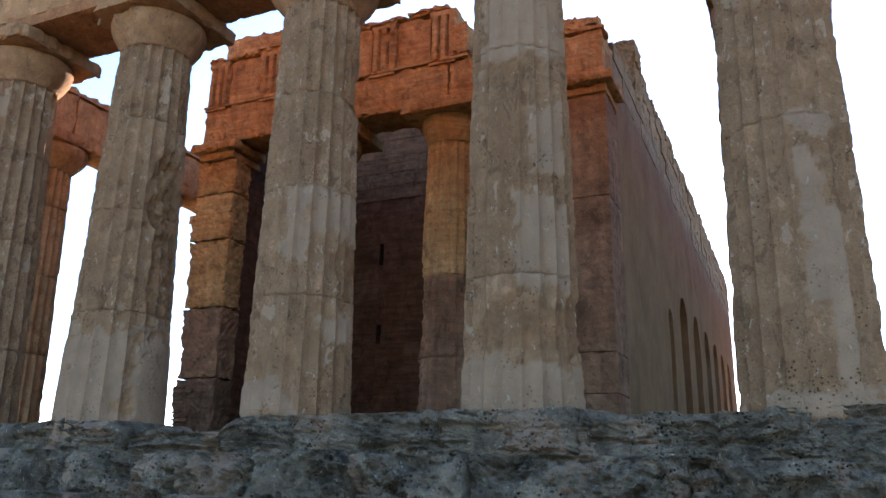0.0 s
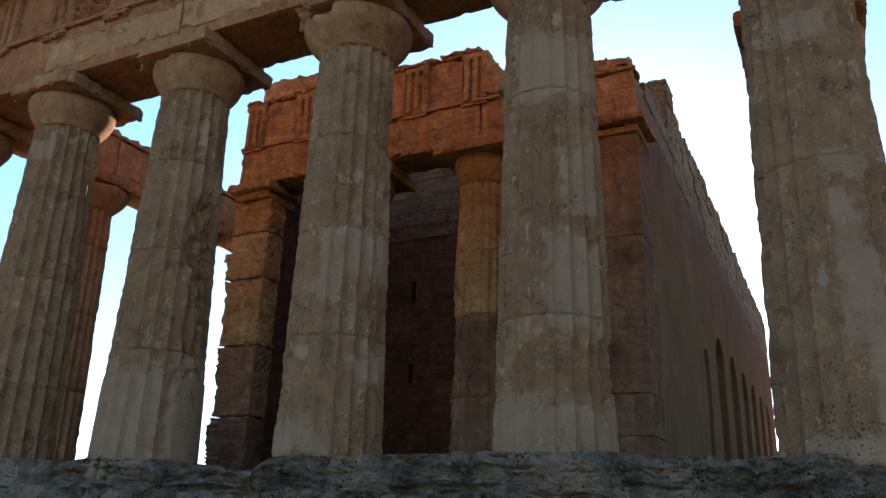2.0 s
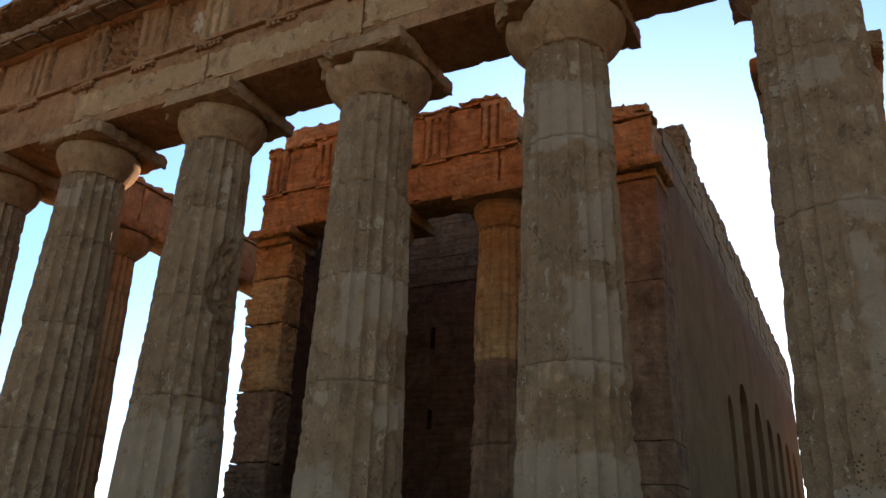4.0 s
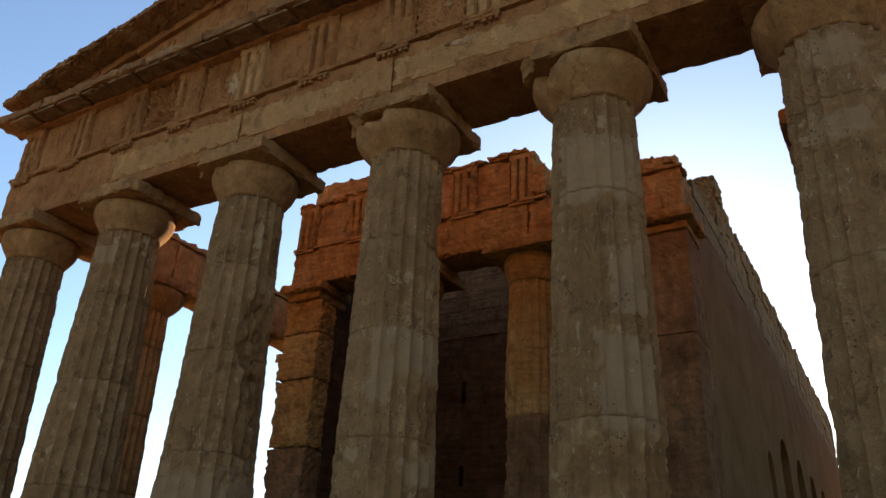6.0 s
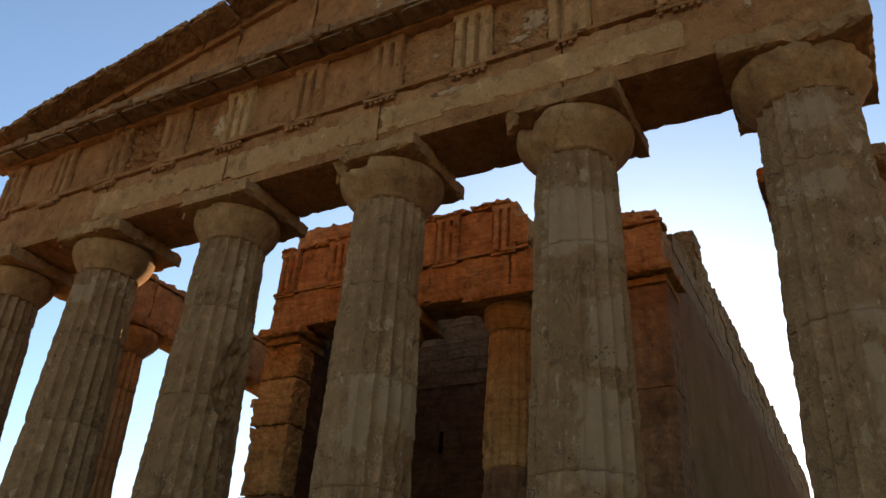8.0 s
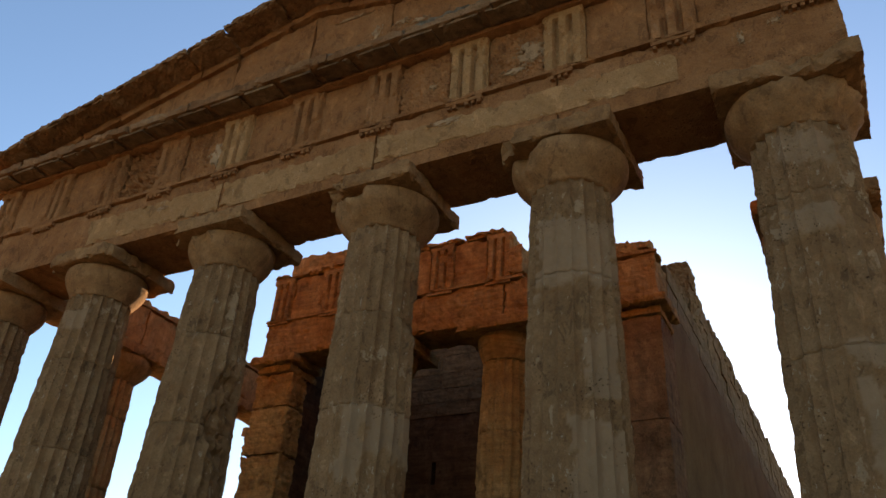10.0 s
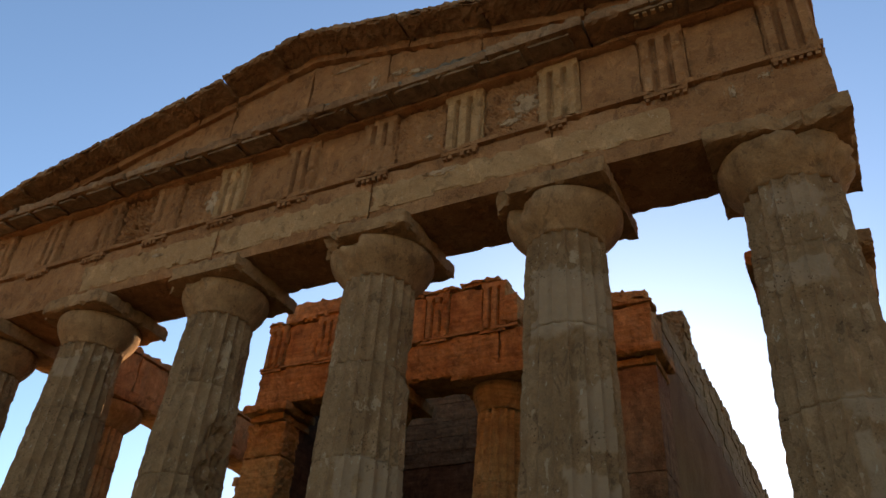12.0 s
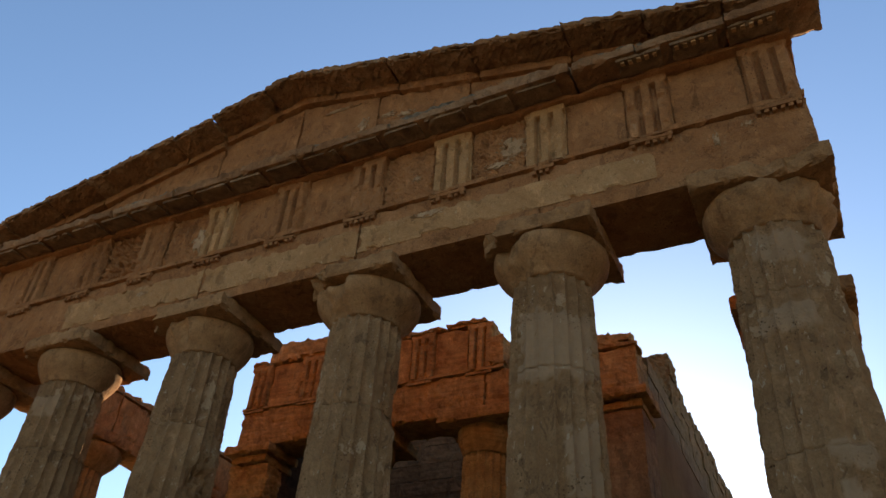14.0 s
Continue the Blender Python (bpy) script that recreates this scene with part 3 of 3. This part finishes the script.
def rock(lo, hi, res, seed, honeycomb=False, top=None):
    """A deeply weathered block: hollows, thin strata and pits; honeycomb blocks are lumpier. top(x) gives its worn upper edge."""
    h = Vector(hi) - Vector(lo)

    def wear_down(p):
        q = Vector((p.x + seed, p.y, p.z * (1.4 if honeycomb else 2.4)))
        front = 1 - sstep(0.0, 0.3, (p.y - lo[1]) / 0.6)
        up = (p.z - lo[2]) / h.z
        lip = sstep(0.6, 1.0, up)
        side = 1 - sstep(0.0, 0.10, min(p.x - lo[0], hi[0] - p.x))
        fine = noise.ridged_multi_fractal(q * 7.0, 0.8, 2.2, 5, 1.0, 2.0)
        mask = sstep(-0.2, 0.15, fbm(q, 1.3, 15.0, 3))
        d = 0.0
        for s_, depth, cut in ((6.0, 0.40, 0.45), (13.0, 0.20, 0.45)):
            v = noise.voronoi(q * s_ + Vector((0.8 * fbm(q, 4.0, 2.0, 2), 0, 0.8 * fbm(q, 4.0, 5.0, 2))))[0][0]
            d += depth * max(0.0, cut - v) * (mask if honeycomb else 0.3 * mask)
        if honeycomb:
            d += 0.30 * fbm(q, 1.0, 3.0, 4) + 0.22 * abs(fbm(q, 2.2, 6.0, 5)) + 0.06 * (1.4 - fine) - 0.08
        else:
            d += 0.09 * fbm(q, 0.8, 3.0, 3) + 0.06 * fbm((p.x * 0.7, p.y, p.z * 6), 1.1, 8.0, 5) + 0.045 * (1.4 - fine)
            d += 0.09 * sstep(0.03, 0.22, fbm((p.x * 0.5, p.y, p.z * 5), 1.3, 21.0, 3))
        d = max(-0.12, d)
        y = p.y + front * (d + 0.10 * lip ** 2 + 0.06 * side)
        z = p.z - up * front * (0.25 * max(0.0, d) + 0.05 * side) - up * 0.03 * abs(fbm(q, 2.0, 9.0, 3))
        z += up * front * 0.07 * fbm((p.x, 0, 0), 1.6, 4.0 + seed, 4)
        if top:
            z += up * top(p.x)
        return Vector((p.x, y, z))

    return block(lo, hi, res, 0.004, 0.0, seed, wear_down)


base = thing("stepped_base", (0, 0, -2.0), "dark lichened eroded stone steps under the columns", "steps", kind="structure")
B = lambda z: z + 2.0
# top course, block by block: start and front
TOP = [(-8.5, -0.82), (-6.7, -0.85), (-4.7, -0.80), (-2.6, -0.84), (-0.62, -0.72), (0.98, -0.86), (2.0, -0.80), (3.9, -0.83), (5.46, -0.77), (6.8, -0.85), (8.55, 0)]
for n, ((x, yf), (x2, _)) in enumerate(zip(TOP[:-1], TOP[1:])):
    res = (0.021, 0.04, 0.019) if x > -3 else (0.12, 0.2, 0.06)
    part("step_block", rock((x - 0.004, yf, B(-0.52)), (x2 + 0.004, yf + 1.5, B(0.0)), res, 400 + n, False, crest), M_STEP, base)
for c, (zt, zb, yf) in enumerate([(-0.40, -1.0, -1.22), (-0.92, -1.45, -1.66), (-1.4, -2.0, -2.1)]):
    x, n = -8.9 - 0.4 * c, 0
    rng = random.Random(7 + c)
    while x < 8.9 + 0.4 * c - 0.1:
        w = min(rng.uniform(1.2, 2.3), 8.9 + 0.4 * c - x)
        top = zt + rng.uniform(-0.04, 0.03) - (0.06 if x > 6.3 else 0.0)
        part("step_block", rock((x - 0.01, yf + rng.uniform(-0.08, 0.08), B(zb)), (x + w + 0.01, yf + 1.5, B(top)), (0.021, 0.05, 0.019) if x > -3 and c == 0 else 0.12,
                                430 + 20 * c + n, True), M_STEP, base)
        x += w
        n += 1
part("stylobate_floor", block((-8.5, 0.5, B(-0.5)), (8.5, 39.5, B(-0.04)), 0.6, 0.03, 0.05, 480), M_BROWN, base)

# ---------------------------------------------------------------- cella
cella = thing("cella", (0, 0, 0), "roofless inner temple hall of orange sandstone", "temple hall", kind="structure")
FLOOR = -0.03
YP = 4.7                                # front plane of the porch
ARCH = [(14.4 + 3.0 * k, 1.55, 4.42 + 0.02 * k) for k in range(6)]


def arch_wall(x0, x1, y0, y1, z0, z1, arches, seed):
    """A wall along y with round-headed openings cut through, from strips of quads."""
    ys = []
    y = y0
    while y < y1 - 1e-6:
        ys.append(y)
        y += 0.1
    ys.append(y1)
    for c, w, h in arches:
        ys += [c - w / 2, c + w / 2]
        ys += [c + w / 2 * math.sin(radians(t)) for t in range(-75, 90, 15)]
    ys = sorted(set(round(v, 4) for v in ys))

    def open_top(yv):
        for c, w, h in arches:
            if c - w / 2 - 1e-4 <= yv <= c + w / 2 + 1e-4:
                k = (yv - c) / (w / 2)
                return h - w / 2 + (w / 2) * math.sqrt(max(0, 1 - k * k))
        return None

    verts, faces, index = [], [], {}

    def v(x, yv, z, out):
        p = Vector((x, yv, z))
        p.x += out * (0.02 * fbm(p, 0.5, seed) + 0.006 * fbm(p, 4, seed + 2))
        key = tuple(round(c, 4) for c in p)
        if key not in index:
            index[key] = len(verts)
            verts.append(p)
        return index[key]

    nz = 22
    for a, b in zip(ys[:-1], ys[1:]):
        mid = open_top((a + b) / 2)
        la, lb = (z0, z0) if mid is None else (open_top(a), open_top(b))
        for x, out in ((x1, 1), (x0, -1)):
            prev = None
            for j in range(nz + 1):
                cur = (v(x, a, la + (z1 - la) * j / nz, out), v(x, b, lb + (z1 - lb) * j / nz, out))
                if prev:
                    q = (prev[0], prev[1], cur[1], cur[0])
                    faces.append(q if out > 0 else q[::-1])
                prev = cur
        t = [v(x1, a, z1, 1), v(x1, b, z1, 1), v(x0, b, z1, -1), v(x0, a, z1, -1)]
        faces.append(t)
        if mid is not None:
            faces.append([v(x1, a, la, 1), v(x0, a, la, -1), v(x0, b, lb, -1), v(x1, b, lb, 1)])
    for c, w, h in arches:
        for yv, flip in ((c - w / 2, 1), (c + w / 2, 0)):
            lv = [z0 + (z1 - z0) * j / nz for j in range(nz + 1)]
            lv = [z for z in lv if z < h - w / 2 - 0.01] + [h - w / 2]
            for za, zb in zip(lv[:-1], lv[1:]):
                q = [v(x1, yv, za, 1), v(x0, yv, za, -1), v(x0, yv, zb, -1), v(x1, yv, zb, 1)]
                faces.append(q[::-1] if flip else q)
    for yv, flip in ((y0, 1), (y1, 0)):
        zs = [z0 + (z1 - z0) * j / nz for j in range(nz + 1)]
        for j in range(nz):
            q = [v(x0, yv, zs[j], -1), v(x1, yv, zs[j], 1), v(x1, yv, zs[j + 1], 1), v(x0, yv, zs[j + 1], -1)]
            faces.append(q if flip else q[::-1])
    return verts, faces


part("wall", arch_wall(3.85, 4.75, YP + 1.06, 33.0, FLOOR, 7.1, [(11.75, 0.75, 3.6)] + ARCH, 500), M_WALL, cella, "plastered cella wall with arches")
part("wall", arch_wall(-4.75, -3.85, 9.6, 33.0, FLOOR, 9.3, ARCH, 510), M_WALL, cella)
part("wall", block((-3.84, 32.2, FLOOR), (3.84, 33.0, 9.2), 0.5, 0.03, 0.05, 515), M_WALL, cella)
rng = random.Random(31)
for zc, z2, lo_, hi_ in ((7.1, 7.6, 0.9, 1.5), (7.6, 8.0, 0.8, 1.3), (8.0, 8.42, 0.7, 1.2), (8.42, 8.8, 0.6, 1.1), (8.8, 9.2, 0.6, 0.85)):
    yc = 9.45 if z2 > 8.1 else YP + 1.06
    while yc < 32.9:
        yn = min(33.0, yc + rng.uniform(lo_, hi_))
        top = z2 + (rng.uniform(-0.07, 0.06) if z2 > 9 else 0.0)
        part("wall_block", block((3.87, yc + 0.003, zc), (4.755 + rng.uniform(-0.01, 0.02) * (zc - 6.5), yn - 0.004, top), 0.12 if yc < 20 else 0.2, 0.012 * (zc - 6.6), 0.10 if z2 > 9 else 0.012, 800 + 3.7 * yc + zc), M_COURSE, cella)
        yc = yn
part("wall_top_block", block((3.9, 8.55, 9.0), (4.77, 9.44, 9.68), 0.08, 0.06, 0.12, 516), M_COURSE, cella)
part("wall_top_block", block((3.9, 8.3, 8.003), (4.765, 9.44, 8.99), 0.09, 0.06, 0.08, 517), M_COURSE, cella)
part("wall_top_block", block((3.9, 6.7, 8.003), (4.755, 8.29, 8.4), 0.09, 0.06, 0.12, 518), M_COURSE, cella)
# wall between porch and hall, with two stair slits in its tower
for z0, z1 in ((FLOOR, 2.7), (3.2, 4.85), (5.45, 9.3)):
    part("cross_wall", block((-2.55, 9.5, z0), (3.84, 10.4, z1), 0.25, 0.003, 0.0, 520), M_INNER_SHADE, cella)
part("cross_wall", block((-3.84, 9.5, FLOOR), (-2.55, 10.4, 9.3), 0.25, 0.003, 0.0, 520), M_INNER_SHADE, cella)
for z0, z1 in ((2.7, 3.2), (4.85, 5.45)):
    part("cross_wall", block((-2.42, 9.5, z0), (3.84, 10.4, z1), 0.25, 0.003, 0.0, 520), M_INNER_SHADE, cella)
    part("slit_back", block((-2.55, 10.0, z0), (-2.42, 10.4, z1), 0.25, 0.003, 0.0, 520), M_INNER_SHADE, cella)
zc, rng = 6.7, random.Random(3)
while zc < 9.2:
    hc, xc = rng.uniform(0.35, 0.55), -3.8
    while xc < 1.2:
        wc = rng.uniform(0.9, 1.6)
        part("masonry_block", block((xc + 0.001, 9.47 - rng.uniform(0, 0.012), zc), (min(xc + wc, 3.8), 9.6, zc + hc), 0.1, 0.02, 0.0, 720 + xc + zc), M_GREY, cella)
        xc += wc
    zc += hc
part("floor", block((-3.84, YP, FLOOR - 0.3), (3.84, 32.2, FLOOR + 0.06), 0.8, 0.02, 0.02, 525), M_INNER_SHADE, cella)

# side walls of the porch with their antae; the left one is coloured as shaded
for sx, m in ((-1, M_INNER_SHADE), (1, M_WALL)):
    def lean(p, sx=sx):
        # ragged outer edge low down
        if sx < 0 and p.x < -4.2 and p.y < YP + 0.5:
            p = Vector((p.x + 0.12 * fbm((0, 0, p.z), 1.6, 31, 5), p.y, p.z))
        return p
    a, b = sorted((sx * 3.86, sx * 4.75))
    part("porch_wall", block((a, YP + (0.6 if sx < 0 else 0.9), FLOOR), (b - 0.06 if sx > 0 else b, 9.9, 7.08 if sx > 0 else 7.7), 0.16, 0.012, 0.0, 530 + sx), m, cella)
    zs = [FLOOR, 1.3, 2.85, 4.4, 5.5, 6.33] if sx < 0 else [FLOOR, 0.75, 1.46, 4.3, 6.33]
    for k in range(len(zs) - 1):
        part("anta_block", block((a - (0.09 if sx < 0 else 0.12), YP, zs[k] + 0.003), (b + (0.12 if sx < 0 else 0.03), YP + (0.62 if sx < 0 else 1.05), zs[k + 1] - 0.003), 0.07, 0.04 if sx < 0 else 0.012, 0.03 if sx < 0 else 0.005, 540 + 7 * sx + k, lean, 4),
             (M_ORANGE if k > 1 else M_ANTA if k else M_BROWN) if sx < 0 else M_ANTA, cella)
    part("anta_capital", join(block((a - 0.06, YP - 0.06, 6.335), (b + 0.06, YP + 1.0, 6.52), 0.08, 0.02, 0.03, 550 + sx),
                              block((a - 0.2, YP - 0.2, 6.525), (b + 0.2, YP + 1.0, 6.75), 0.08, 0.02, 0.05, 551 + sx)), M_ORANGE, cella)
for sx in (-1, 1):
    column((1.44 if sx > 0 else -1.42, YP + 0.5), FLOOR, 6.75, 0.66, 0.50, (1.5, 3.1, 4.4), 77 + sx, "orange fluted porch column, lower half eroded", "columns of the porch",
           (M_ORANGE, M_ORANGE), half=0.82, slim=0.17, low=M_ANTA, dz=0.07, bias=0.05, bites=((-80, 1.9, 120, 2.3, 0.075), (-120, 0.9, 30, 0.8, 0.05)))

# thin tile courses that mend the foot of one anta
rng = random.Random(12)
for k in range(11):
    z = 0.22 + 0.085 * k
    part("brick", block((-4.80 + rng.uniform(-0.03, 0.04), YP - 0.03 - rng.uniform(0, 0.02), z), (-4.45 + rng.uniform(-0.1, 0.15), YP + 0.6, z + 0.062), 0.09, 0.012, 0.02, 760 + k), M_BROWN, cella)

# porch beam and frieze
pe = thing("porch_entablature", (0, YP, 6.75), "orange stone beam and broken frieze over the porch", "entablature", kind="structure")
px = [-4.8, -1.55, 1.55, 4.78]
for k in range(3):
    part("architrave_block", block((px[k] + 0.004, 0.0, 0.0), (px[k + 1] - 0.001, 0.95, 0.93), 0.08, 0.03, 0.03, 600 + k), M_ORANGE, pe)
part("taenia", block((-4.82, -0.05, 0.935), (2.0, 0.5, 1.02), 0.09, 0.015, 0.03, 605), M_ORANGE, pe)
part("taenia", block((3.9, -0.05, 0.935), (4.82, 0.5, 1.02), 0.09, 0.015, 0.03, 606), M_ORANGE, pe)
ptx = [-4.48, -2.98, -1.5, 0.0, 1.42]
for k, x in enumerate(ptx):
    ob = part("triglyph", triglyph(0.30, 1.12, 620 + k, -0.05), M_ORANGE, pe)
    ob.location = (x, -0.02, 1.025)
    part("regula", block((x - 0.3, -0.05, 0.86), (x + 0.3, 0.03, 0.932), 0.08, 0.008, 0.02, 630 + k), M_ORANGE, pe)
    if k:
        part("metope", block((ptx[k - 1] + 0.305, 0.05, 1.025), (x - 0.305, 0.4, 2.14), 0.09, 0.02, 0.02, 635 + k), M_ORANGE, pe)
part("frieze_backing", block((-4.76, 0.29, 1.025), (1.72, 0.9, 2.14), 0.15, 0.03, 0.04, 640), M_ORANGE, pe)
tops = [(-4.82, -4.35, 2.15, 2.3), (-4.35, -2.6, 2.15, 2.70), (-2.6, -0.6, 2.15, 2.52), (-0.6, 0.55, 2.15, 2.28), (0.55, 1.6, 2.15, 2.3), (1.6, 2.0, 1.03, 1.75)]
for k, (x0, x1, z0, z1) in enumerate(tops):
    part("top_block", block((x0 + 0.004, -0.06, z0), (x1 - 0.004, 0.9, z1), 0.09, 0.035, 0.08, 645 + k), M_ORANGE, pe)
part("top_block", block((1.8, 0.3, 0.94), (3.9, 0.9, 1.3), 0.1, 0.04, 0.1, 655), M_ORANGE, pe)
part("top_block", block((3.95, 0.02, 1.025), (4.72, 0.9, 1.3), 0.08, 0.04, 0.1, 656), M_ORANGE, pe)
part("top_block", block((3.2, 0.1, 1.0), (4.3, 0.9, 1.42), 0.08, 0.04, 0.12, 657), M_ORANGE, pe)

# ---------------------------------------------------------------- ground
part("ground", ([(-1500, -1500, -2.0), (1500, -1500, -2.0), (1500, 1500, -2.0), (-1500, 1500, -2.0)], [(0, 1, 2, 3)]), M_GROUND)
tagged(bpy.data.objects["ground"], "dry pale earth round the temple", "ground", kind="structure")
